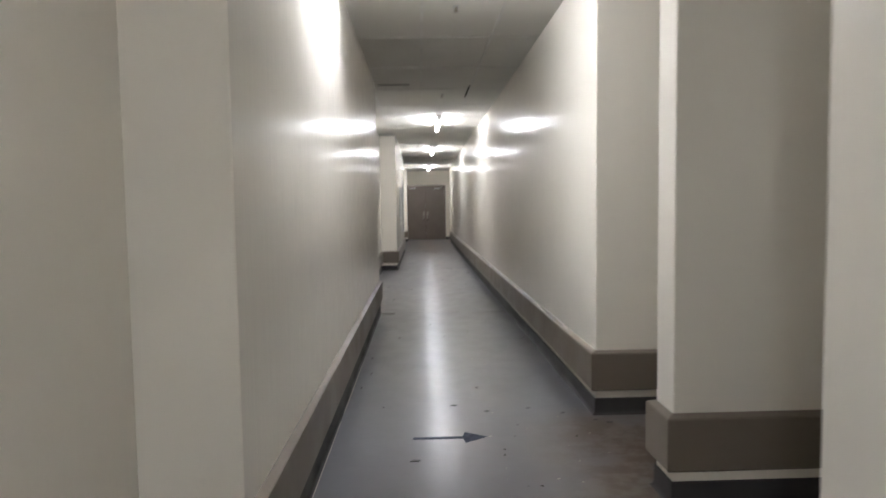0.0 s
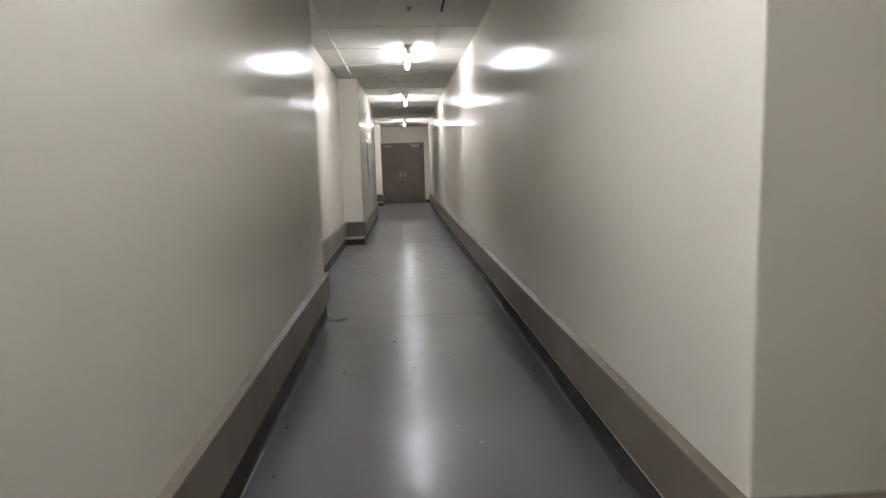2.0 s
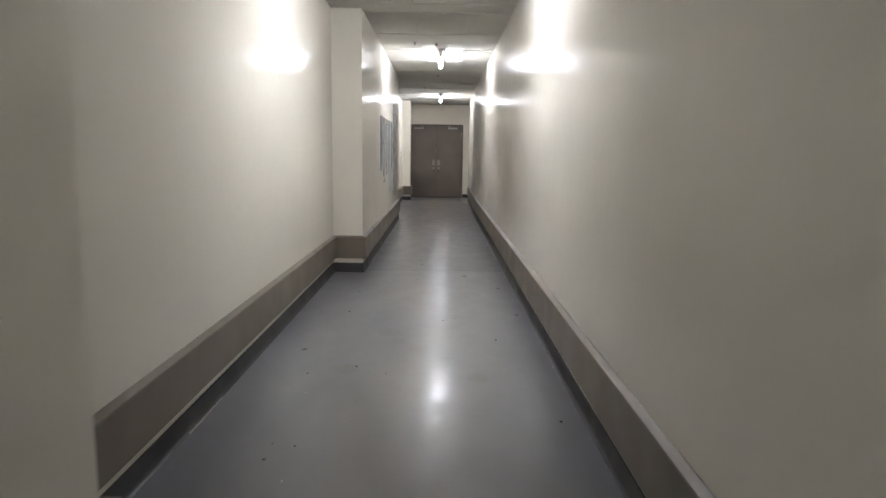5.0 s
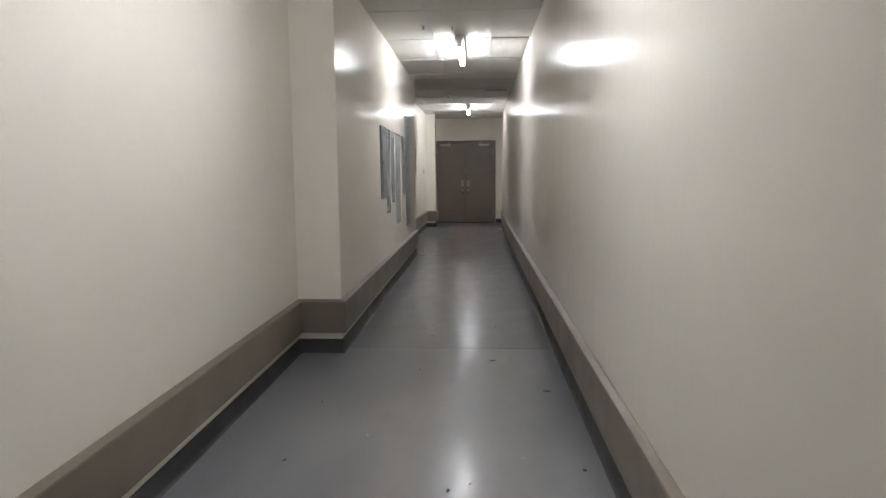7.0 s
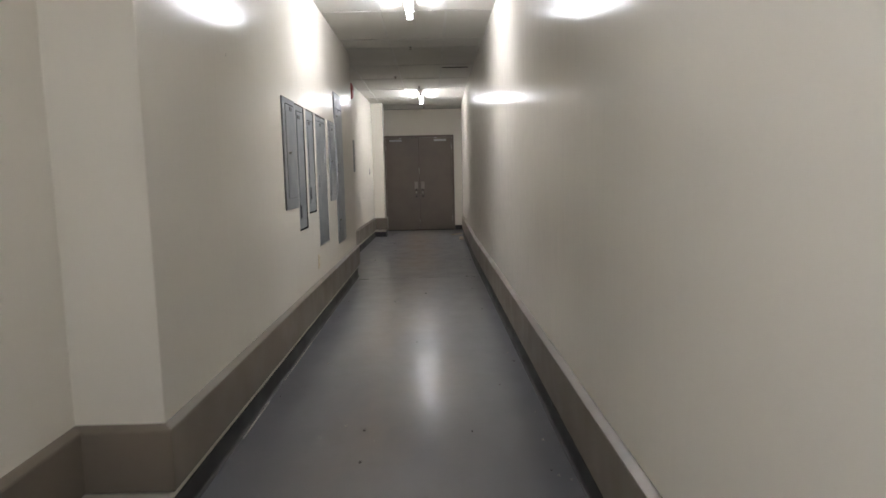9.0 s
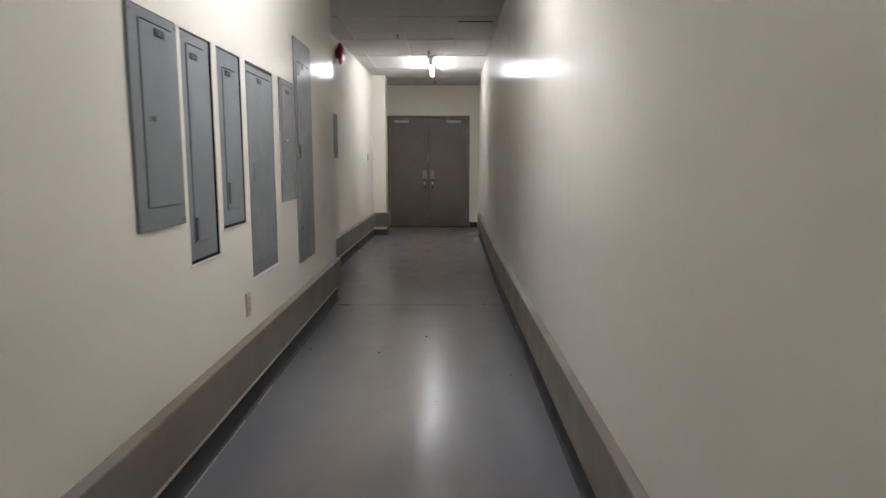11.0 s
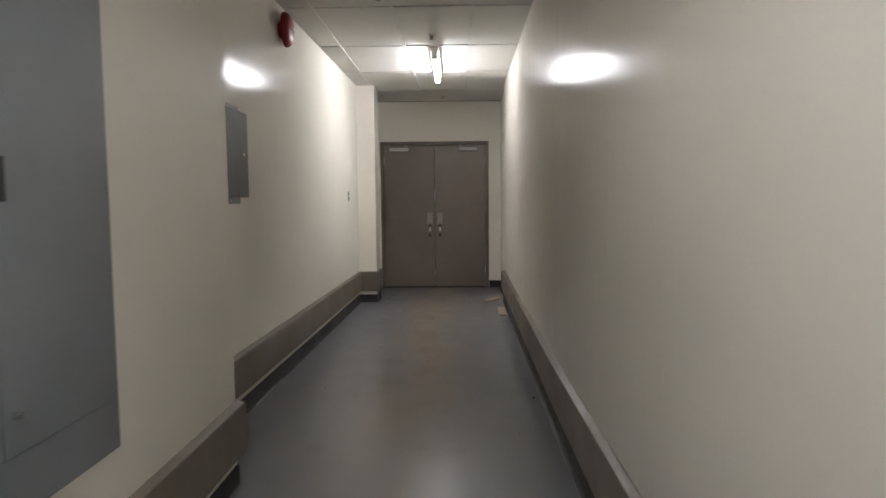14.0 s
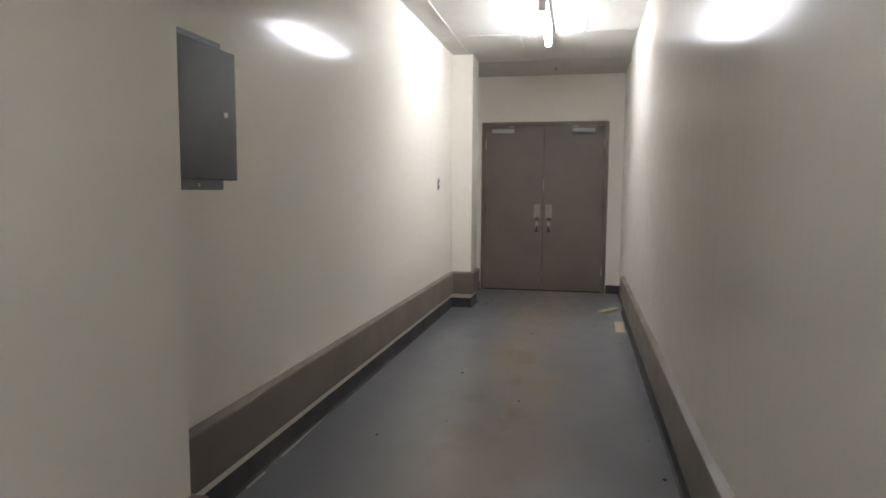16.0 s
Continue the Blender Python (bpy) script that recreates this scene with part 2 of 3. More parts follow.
# ---------- the passage ----------
H = 2.765
LEFT = [(-0.875, -4.6), (-0.875, 2.05), (-0.575, 2.05), (-0.575, 8.06), (-0.875, 8.06), (-0.875, 13.41), (-0.556, 13.41),
        (-0.556, 19.28), (-0.875, 19.28), (-0.80, 24.62), (-0.575, 24.62), (-0.575, 25.02)]
RIGHT = [(2.7, 4.05), (1.005, 4.05), (1.02, 20.0), (1.075, 24.7)]
STUB = [(2.7, 2.85), (1.005, 2.85), (1.005, 3.04), (2.7, 3.04)]
NEAR = [(1.005, -4.6), (1.005, 1.86), (2.7, 1.86)]
DOOR_X0, DOOR_X1, DOOR_H, END = -0.666, 0.942, 2.18, 26.0

WALL = dict(kind="structure", category="wall")
paint_label = "cream gloss-painted plaster wall with faint scuffs"
PANELS = [  # y0, y1, z0, z1
    (15.46, 15.84, 1.05, 1.80), (15.90, 16.235, 0.872, 1.805), (16.295, 16.635, 0.978, 1.805),
    (16.71, 17.235, 0.672, 1.806), (17.35, 17.71, 1.037, 1.80), (17.76, 18.28, 0.582, 2.12)]
HOLES = [PANELS[1], PANELS[2], PANELS[3]]


def wall_with_holes(x_face, x_back, y0, y1, z0, z1, holes, depth):
    """A thick wall facing +x with pockets let into it."""
    ys = sorted({y0, y1, *(v for h in holes for v in h[:2])})
    zs = sorted({z0, z1, *(v for h in holes for v in h[2:])})
    bm = bmesh.new()

    def quad(*p):
        bm.faces.new([bm.verts.new(c) for c in p])

    for a, b in zip(ys, ys[1:]):
        for c, d in zip(zs, zs[1:]):
            inside = any(h[0] <= a and b <= h[1] and h[2] <= c and d <= h[3] for h in holes)
            x = x_face - depth if inside else x_face
            quad((x, a, c), (x, b, c), (x, b, d), (x, a, d))
    for a, b, c, d in holes:
        x, i = x_face, x_face - depth
        quad((x, a, c), (x, a, d), (i, a, d), (i, a, c))
        quad((x, b, d), (x, b, c), (i, b, c), (i, b, d))
        quad((x, b, c), (x, a, c), (i, a, c), (i, b, c))
        quad((x, a, d), (x, b, d), (i, b, d), (i, a, d))
    quad((x_face, y0, z0), (x_face, y0, z1), (x_back, y0, z1), (x_back, y0, z0))
    quad((x_face, y1, z1), (x_face, y1, z0), (x_back, y1, z0), (x_back, y1, z1))
    quad((x_back, y0, z0), (x_back, y0, z1), (x_back, y1, z1), (x_back, y1, z0))
    bmesh.ops.remove_doubles(bm, verts=bm.verts, dist=1e-5)
    return bm


def build_walls():
    back = -1.1
    thing("wall_west_1", box(back, -0.875, -4.6, 2.05, 0, H), PAINT, paint_label, **WALL)
    thing("wall_west_2", eased(box(back, -0.575, 2.05, 8.06, 0, H)), PAINT, paint_label, **WALL)
    thing("wall_west_3", box(back, -0.875, 8.06, 13.41, 0, H), PAINT, paint_label, **WALL)
    thing("wall_west_4", wall_with_holes(-0.556, back, 13.41, 19.28, 0, H, HOLES, 0.03), PAINT,
          "cream gloss-painted wall with pockets for electrical panels", **WALL)
    thing("wall_west_5", prism([(back, 19.28), (-0.875, 19.28), (-0.80, 24.62), (back, 24.62)], 0, H), PAINT, paint_label, **WALL)
    thing("wall_west_6", eased(box(back, -0.575, 24.62, 25.02, 0, H)), PAINT, "cream painted pier beside the double door", **WALL)
    thing("wall_west_7", box(back, -0.75, 25.02, END, 0, H), PAINT, paint_label, **WALL)
    thing("wall_east_1", eased(prism([(1.005, 4.05), (2.7, 4.05), (2.7, 4.2), (1.2, 4.2), (1.3, END), (1.12, END), (1.12, 24.7), (1.075, 24.7), (1.02, 20.0)], 0, H)),
          PAINT, paint_label, **WALL)
    thing("wall_east_2", eased(box(1.005, 2.7, 2.85, 3.04, 0, H)), PAINT, "cream painted wall stub between two openings", **WALL)
    thing("wall_east_3", eased(prism([(1.005, -4.6), (2.7, -4.6), (2.7, 1.86), (1.005, 1.86)], 0, H)), PAINT, paint_label, **WALL)
    thing("wall_east_4", box(2.7, 2.82, -4.6, 4.2, 0, H), PAINT, "cream painted wall closing the side openings", **WALL)
    thing("wall_south", box(back, 2.82, -4.72, -4.6, 0, H), PAINT, "cream painted wall closing the passage", **WALL)
    bm = box(back, DOOR_X0, END, END + 0.16, 0, H)
    box(DOOR_X1, 1.4, END, END + 0.16, 0, H, bm=bm)
    box(DOOR_X0, DOOR_X1, END, END + 0.16, DOOR_H, H, bm=bm)
    thing("wall_north", bm, PAINT, "cream painted end wall round the double door", **WALL)


def build_ceiling():
    tees_y = [25.05, 23.83, 22.61, 21.39, 20.17, 18.95, 18.49, 17.27, 16.05, 14.83, 13.61, 13.22, 12.0, 10.78, 9.56, 8.34, 7.12, 5.9, 4.68, 3.46, 2.24, 1.02, -0.2, -1.42, -2.64, -3.86]
    tees_x = [-0.63, -0.02, 0.59, 1.2, 1.81, 2.42]
    ys = [-4.6] + sorted(tees_y) + [END]
    xs = [-1.1] + tees_x + [2.82]
    bm = box(-1.1, 2.82, -4.72, END + 0.16, H + 0.03, H + 0.12)
    rnd = random.Random(4)
    for a, b in zip(xs, xs[1:]):
        for c, d in zip(ys, ys[1:]):
            if a > 1.15 and c > 4.7:
                continue
            z = H + rnd.uniform(0.002, 0.008)
            box(a + 0.009, b - 0.009, c + 0.009, d - 0.009, z, z + 0.016, 0.002, bm=bm)
    thing("ceiling", bm, TILE, "off-white stained mineral tiles of a suspended ceiling", "ceiling", kind="structure")
    bm = bmesh.new()
    for x in tees_x:
        box(x - 0.012, x + 0.012, -4.6, END if x < 1.1 else 4.6, H - 0.002, H + 0.012, bm=bm)
    for y in tees_y:
        box(-1.1, 1.1 if y > 4.7 else 2.8, y - 0.012, y + 0.012, H - 0.0005, H + 0.012, bm=bm)
    thing("ceiling_grid", bm, TEE, "dulled white steel tee bars of the suspended ceiling", "ceiling grid", kind="structure")


def build_ceiling_gap():
    for g in ((0.556, 0.576, 8.15, 8.9), (-0.55, -0.16, 8.035, 8.05)):
        thing("ceiling_gap", box(*g, H - 0.004, H + 0.004), GAP, "dark open joint beside a ceiling tile", "ceiling", kind="structure")
    thing("ceiling_gap", box(0.605, 0.97, 20.385, 20.4, H - 0.004, H + 0.004), GAP, "dark open joint where a ceiling tile has slipped", "ceiling", kind="structure")


def build_floor():
    base = empty("floor", "worn grey painted concrete floor with dark joints", "floor", kind="structure")
    part("screed", box(-1.1, 2.82, -4.72, END + 0.3, -0.12, -0.012), GAP, base)
    cuts = [-4.72, 2.45, 8.0, 13.54, 19.05, END + 0.3]
    for a, b in zip(cuts, cuts[1:]):
        part("slab", box(-1.1, 2.82, a + 0.002, b - 0.002, -0.1, 0.0, 0.0015), FLOOR, base)


GUARD = [(0.0, 0.155), (0.03, 0.155), (0.036, 0.163), (0.036, 0.38), (0.033, 0.387), (0.006, 0.399), (0.0, 0.4)]
BASE = [(0.0, 0.0), (0.021, 0.0), (0.021, 0.002), (0.014, 0.006), (0.009, 0.014), (0.007, 0.028), (0.006, 0.098), (0.003, 0.103), (0.0, 0.103)]


def build_mouldings():
    runs = [(LEFT, 1), (RIGHT, -1), (STUB, -1), (NEAR, -1)]
    for line, side in runs:
        for i in range(len(line) - 1):
            before = line[i - 1] if i else None
            after = line[i + 2] if i + 2 < len(line) else None
            args = (line[i], line[i + 1], before, after, side)
            thing("trim", sweep(GUARD, *args), BOARD, "taupe painted wooden wall guard board with a bevelled top", "wall guard", "wall guard boards", "structure")
            thing("baseboard", sweep(BASE, *args), COVE, "dark grey rubber cove base along the floor", "baseboard", "cove base", "structure")
    for a, b, c, d in (((-0.75, 25.02), (-0.75, END), None, (-0.672, END)), ((-0.75, END), (-0.672, END), (-0.75, 25.02), None)):
        thing("baseboard", sweep(BASE, a, b, c, d, 1), COVE, "dark grey rubber cove base along the floor", "baseboard", "cove base", "structure")
    for a, b, c, d in (((1.12, 24.7), (1.12, END), None, (0.947, END)), ((1.12, END), (0.947, END), (1.12, 24.7), None)):
        thing("baseboard", sweep(BASE, a, b, c, d, -1), COVE, "dark grey rubber cove base along the floor", "baseboard", "cove base", "structure")


def build_beads():
    """Pale filler along the foot of the cove base, doubling as the toe's painted edge highlight."""
    rnd = random.Random(8)
    for x, y0, y1 in ((-0.5535, 2.2, 5.4), (-0.8535, 9.3, 9.75), (-0.5345, 14.2, 16.9), (-0.8375, 20.1, 21.6)):
        bm = bmesh.new()
        y = y0
        while y < y1:
            step = rnd.uniform(0.12, 0.4)
            if rnd.random() < 0.75:
                w = rnd.uniform(0.003, 0.007)
                box(x - 0.001, x + w, y, min(y1, y + step), 0.0005, 0.001 + w * 0.8, 0.0006, bm=bm)
            y += step
        thing("trim", bm, CRUMB, "thin pale bead of filler and painted edge highlight along the cove base", "filler bead", "filler beads", "structure")


build_walls()
build_ceiling()
build_ceiling_gap()
build_floor()
build_mouldings()
build_beads()


# ---------- ceiling lamps ----------
def strip_light(y0, y1, x=0.25):
    yc = (y0 + y1) / 2
    lamp = empty("ceiling_light", "lit bare fluorescent tube in a white batten", "ceiling light", "ceiling lights", at=(x, yc, H))
    part("batten", box(x - 0.044, x + 0.044, y0 + 0.02, y1 - 0.02, H - 0.05, H - 0.003, 0.006), WHITE, lamp)
    for y, s in ((y0, 1), (y1, -1)):
        part("lampholder", box(x - 0.03, x + 0.03, min(y + s * 0.004, y + s * 0.03), max(y + s * 0.004, y + s * 0.03), H - 0.122, H - 0.045, 0.006, seg=2), WHITE, lamp)
    part("tube", rod((x, y0 + 0.031, H - 0.096), (x, y1 - 0.031, H - 0.096), 0.022, 20, bevel=0.006), GLOW, lamp, "glowing white fluorescent tube", smooth=True)
    return lamp


for y0, x0 in ((-1.6, -0.2), (3.2, -0.3), (10.5, 0.26), (15.85, 0.26), (22.62, 0.26)):
    strip_light(y0, y0 + 1.25, x0)


# ---------- the double door ----------
def grip(x, y):
    """A bowed bar handle, thick in the middle."""
    bm = bmesh.new()
    rings = []
    for i in range(9):
        u = i / 8
        z = 0.795 + 0.132 * u
        out = 0.012 + 0.036 * math.sin(math.pi * u) ** 0.6
        w = 0.012 + 0.006 * math.sin(math.pi * u)
        rings.append([bm.verts.new((x + w * math.cos(a), y - out + 0.007 * math.sin(a), z)) for a in [2 * math.pi * k / 12 for k in range(12)]])
    for p, q in zip(rings, rings[1:]):
        for k in range(12):
            bm.faces.new((p[k], p[(k + 1) % 12], q[(k + 1) % 12], q[k]))
    bm.faces.new(rings[0][::-1])
    bm.faces.new(rings[-1])
    return bm


def double_door():
    d = empty("door_1", "closed pair of taupe painted steel doors in a steel frame", "door", kind="structure", at=((DOOR_X0 + DOOR_X1) / 2, END, 0))
    y = END - 0.012
    part("door_frame", box(DOOR_X0, DOOR_X0 + 0.05, y, END + 0.12, 0, DOOR_H, 0.004), DOOR, d)
    part("door_frame", box(DOOR_X1 - 0.05, DOOR_X1, y, END + 0.12, 0, DOOR_H, 0.004), DOOR, d)
    part("door_frame", box(DOOR_X0 + 0.05, DOOR_X1 - 0.05, y, END + 0.12, DOOR_H - 0.05, DOOR_H, 0.004), DOOR, d)
    part("threshold", box(DOOR_X0 + 0.05, DOOR_X1 - 0.05, END, END + 0.12, 0, 0.006), GAP, d)
    part("backing", box(DOOR_X0 + 0.05, DOOR_X1 - 0.05, END + 0.085, END + 0.12, 0.006, DOOR_H - 0.05), GAP, d)
    mid = 0.137
    for x0, x1, s in ((DOOR_X0 + 0.053, mid - 0.003, 1), (mid + 0.003, DOOR_X1 - 0.053, -1)):
        leaf = part("leaf", box(x0, x1, END + 0.004, END + 0.048, 0.014, DOOR_H - 0.054, 0.003), DOOR, d, "taupe painted flush steel leaf")
        hinge_x = x0 if s > 0 else x1
        lock_x = x1 - 0.072 if s > 0 else x0 + 0.072
        fy = END + 0.004
        for z in (0.27, 1.07, 1.90):
            part("hinge", rod((hinge_x - s * 0.002, fy - 0.006, z - 0.055), (hinge_x - s * 0.002, fy - 0.006, z + 0.055), 0.008, 10), SATIN if z > 1.5 or (z < 0.5 and s < 0) else DOOR, leaf, smooth=True)
        cx = -0.386 if s > 0 else 0.63
        part("door_closer", box(cx - 0.14, cx + 0.14, fy - 0.055, fy, DOOR_H - 0.138, DOOR_H - 0.092, 0.006, seg=2), CLOSER, leaf, "satin aluminium door closer")
        ax = cx + s * 0.06
        part("closer_arm", box(ax - 0.05, ax + 0.05, fy - 0.034, fy - 0.024, DOOR_H - 0.088, DOOR_H - 0.07, 0.002), BRONZE, leaf)
        part("arm_shoe", box(ax + s * 0.045 - 0.03, ax + s * 0.045 + 0.03, fy - 0.036, fy - 0.001, DOOR_H - 0.068, DOOR_H - 0.053, 0.003), CLOSER, leaf)
        part("push_plate", box(lock_x - 0.04, lock_x + 0.04, fy - 0.0025, fy, 0.955, 1.128, 0.001), PLATE, leaf, "dull aluminium plate with worn paint")
        pull = part("pull_handle", grip(lock_x, fy), LOCK, leaf, "bowed chrome pull handle", smooth=True)
        for z in (0.932, 0.79):
            part("mount", box(lock_x - 0.02, lock_x + 0.02, fy - 0.02, fy, z - 0.02, z + 0.02, 0.006, seg=2), BLACK, pull, "black handle mount")
        part("screw", rod((lock_x, fy, 0.968), (lock_x, fy - 0.004, 0.968), 0.007, 10), BLACK, leaf, smooth=True)
    # pale strips paint in the slit of light between the meeting edges
    for z0, z1 in ((0.19, 0.25), (0.06, 0.075), (1.3, 1.46)):
        part("light_slit", box(mid - 0.0022, mid + 0.0022, END + 0.0035, END + 0.03, z0, z1, 0.0005), SATIN, d, "pale strip standing in for light through the door gap")
    part("astragal", box(mid - 0.006, mid + 0.006, END + 0.05, END + 0.06, 0.014, DOOR_H - 0.054), GAP, d)


double_door()


# ---------- electrical panels ----------
XW = -0.556


def label_plate(y, z, parent, x, w=0.075, h=0.026):
    plate = part("label_plate", box(x, x + 0.003, y - w / 2, y + w / 2, z - h / 2, z + h / 2, 0.0008), BLACK, parent, "black engraved label plate")
    for dz, ww in ((0.003, 0.6), (-0.004, 0.4)):
        part("writing", box(x + 0.003, x + 0.0034, y - w * ww * 0.36, y + w * ww * 0.36, z + dz - 0.0014, z + dz + 0.0014), BARS, plate)


def key_lock(y, z, parent, x):
    lock = part("lock", rod((x, y, z), (x + 0.012, y, z), 0.0095, 16, r2=0.008), LOCK, parent, "dull nickel key lock", smooth=True)
    part("tab", box(x + 0.011, x + 0.018, y - 0.004, y + 0.004, z - 0.01, z + 0.01, 0.0015), LOCK, lock)


def electrical_panel(k, inset, label):
    y0, y1, z0, z1 = PANELS[k]
    let_in = k in (1, 2, 3)
    g = (0.018, 0.012, 0.005)[k - 1] if let_in else 0.0
    xb = XW - 0.027 if let_in else XW
    xf = XW + (-0.006 if let_in else 0.012)
    p = empty("electrical_panel", label, "electrical panel", "electrical panels in the wall", at=(XW, (y0 + y1) / 2, z0))
    cover = part("cover", box(xb, xf, y0 + (0.004 if let_in else 0), y1 - g, z0 + (0.012 if k in (1, 2) else 0.004 if let_in else 0), z1 - (0.014 if k == 3 else 0.006 if let_in else 0), 0.0025), PANEL, p)
    if let_in:
        # black liners put the pocket's shade into the colour; panel 3 has grey sides
        part("shade_back", box(XW - 0.0298, XW - 0.0275, y0 + 0.001, y1 - 0.001, z0 + 0.001, z1 - 0.001), GAP, p)
        part("side_liner", box(XW - 0.027, XW - 0.004, y1 - 0.004, y1 - 0.001, z0 + 0.001, z1 - 0.001), GAP if k < 3 else PANEL, p)
        part("bottom_liner", box(XW - 0.027, XW - 0.004, y0 + 0.001, y1 - 0.004, z0 + 0.001, z0 + 0.004), GAP if k < 3 else PANEL, p)
    d0, d1, e0, e1 = inset
    door = part("panel_door", box(xf, xf + 0.004, d0, d1, e0, e1, 0.0015), PANEL, p, "grey enamelled hinged door")
    xd = xf + 0.004
    # dark joint round the door
    for a, b, c, d in ((d0 - 0.002, d0, e0 - 0.002, e1 + 0.002), (d1, d1 + 0.002, e0 - 0.002, e1 + 0.002), (d0, d1, e0 - 0.002, e0), (d0, d1, e1, e1 + 0.002)):
        part("joint", box(xf, xf + 0.001, a, b, c, d), JOINT, p)
    # a solid dark strip paints in the shadow line over the door
    inset_y = (d1 - d0) * 0.06
    part("shadow_gap", box(xf, xf + 0.0045, d0 + inset_y, d1 - inset_y, e1 + 0.0005, e1 + 0.004), JOINT if k == 4 else GAP, p, "dark strip standing in for the shadow gap over the panel door")
    if not let_in:
        part("top_gap", box(XW + 0.0005, xf - 0.003, y0 + 0.004, y1 - 0.004, z1, z1 + 0.0035), GAP, p)
    return p, cover, door, xd, xf


def screws(p, x, pts):
    for y, z in pts:
        part("screw", rod((x, y, z), (x + 0.003, y, z), 0.005, 10), PANEL, p, smooth=True)


def build_panels():
    p, cover, door, xd, xf = electrical_panel(0, (15.53, 15.80, 1.13, 1.76), "grey surface-mounted electrical panel with a key lock")
    key_lock(15.575, 1.434, door, xd)
    label_plate(15.68, 1.735, door, xd)
    screws(p, xf, [(15.475, 1.07), (15.825, 1.07), (15.475, 1.78), (15.825, 1.78)])
    p, cover, door, xd, xf = electrical_panel(1, (15.965, 16.15, 0.955, 1.755), "grey electrical panel let into the wall with a dark gap")
    part("latch", box(xd, xd + 0.007, 15.968, 15.994, 0.965, 1.06, 0.002), LATCH, door, "recessed slide latch")
    label_plate(16.03, 1.712, door, xd)
    p, cover, door, xd, xf = electrical_panel(2, (16.375, 16.555, 1.06, 1.72), "grey electrical panel let into the wall with a narrow door")
    part("latch", box(xd, xd + 0.007, 16.385, 16.412, 1.09, 1.19, 0.002), LATCH, door, "recessed slide latch")
    label_plate(16.44, 1.70, door, xd)
    p, cover, door, xd, xf = electrical_panel(3, (16.725, 17.205, 0.735, 1.752), "tall grey electrical panel let into the wall")
    part("latch", box(xd, xd + 0.006, 16.79, 16.812, 1.18, 1.285, 0.002), PANEL, door, "recessed pull latch")
    label_plate(16.955, 1.727, door, xd)
    p, cover, door, xd, xf = electrical_panel(4, (17.375, 17.685, 1.10, 1.765), "short grey surface-mounted electrical panel")
    key_lock(17.418, 1.42, door, xd)
    label_plate(17.516, 1.727, door, xd)
    screws(p, xf, [(17.362, 1.05), (17.698, 1.05), (17.362, 1.785), (17.698, 1.785), (17.362, 1.42), (17.698, 1.42)])
    p, cover, door, xd, xf = electrical_panel(5, (17.80, 18.24, 0.735, 1.965), "tallest grey surface-mounted electrical panel")
    part("latch", box(xd, xd + 0.006, 17.818, 17.844, 1.31, 1.41, 0.002), BLACK, door, "black recessed pull latch")
    key_lock(17.836, 1.885, door, xd)
    key_lock(17.838, 0.827, door, xd)
    label_plate(17.986, 1.945, door, xd, 0.055)
    screws(p, xf, [(17.77, z) for z in (0.62, 1.0, 1.5, 1.8, 2.08)] + [(18.27, z) for z in (0.62, 1.35, 2.08)])
    # painted wooden ledges under the let-in panels
    for k in (1, 2, 3):
        y0, y1, z0, z1 = PANELS[k]
        thing("trim", box(XW + 0.001, XW + 0.007, y0 - 0.02, y1 + 0.03, z0 - 0.007, z0, 0.002), PAINT, "cream painted lip under an electrical panel", "trim", kind="structure")


build_panels()


def wall_box():
    b = empty("switch_cabinet", "dark grey steel cabinet with a key lock, high on the wall", "cabinet", at=(-0.86, 19.42, 1.3))
    part("body", box(-0.868, -0.605, 19.285, 19.59, 1.297, 1.768, 0.004), PANEL, b, "grey steel cabinet body")
    door = part("cabinet_door", box(-0.602, -0.572, 19.285, 19.62, 1.328, 1.738, 0.004, seg=2), PANEL_DARK, b, "dark grey steel door")
    part("lock", rod((-0.572, 19.55, 1.535), (-0.566, 19.55, 1.535), 0.009, 16, r2=0.0075), STEEL, door, "chrome key lock", smooth=True)
    part("screw", rod((-0.605, 19.44, 1.312), (-0.601, 19.44, 1.312), 0.006, 10), STEEL, b, smooth=True)


wall_box()


def fire_bell():
    x, y, z = -0.845, 21.29, 2.585
    b = empty("fire_alarm_bell", "round red fire alarm bell on the wall", "alarm bell", at=(x, y, z))
    part("back_box", rod((x - 0.002, y, z), (x + 0.035, y, z), 0.062, 24), RED, b, smooth=True)
    dome = bmesh.new()
    prof = [(0.036, 0.128), (0.046, 0.128), (0.062, 0.122), (0.078, 0.105), (0.088, 0.075), (0.092, 0.03), (0.093, 0.004)]
    rings = [[dome.verts.new((x + dx, y + r * math.cos(a), z + r * math.sin(a))) for a in [2 * math.pi * i / 32 for i in range(32)]] for dx, r in prof]
    for r0, r1 in zip(rings, rings[1:]):
        for i in range(32):
            dome.faces.new((r0[i], r0[(i + 1) % 32], r1[(i + 1) % 32], r1[i]))
    dome.faces.new(rings[-1])
    dome.faces.new(rings[0][::-1])
    part("gong", dome, RED, b, "glossy red domed gong", smooth=True)
    part("bolt", rod((x + 0.09, y, z), (x + 0.104, y, z), 0.011, 8), STEEL, b, "steel centre bolt", smooth=True)


fire_bell()


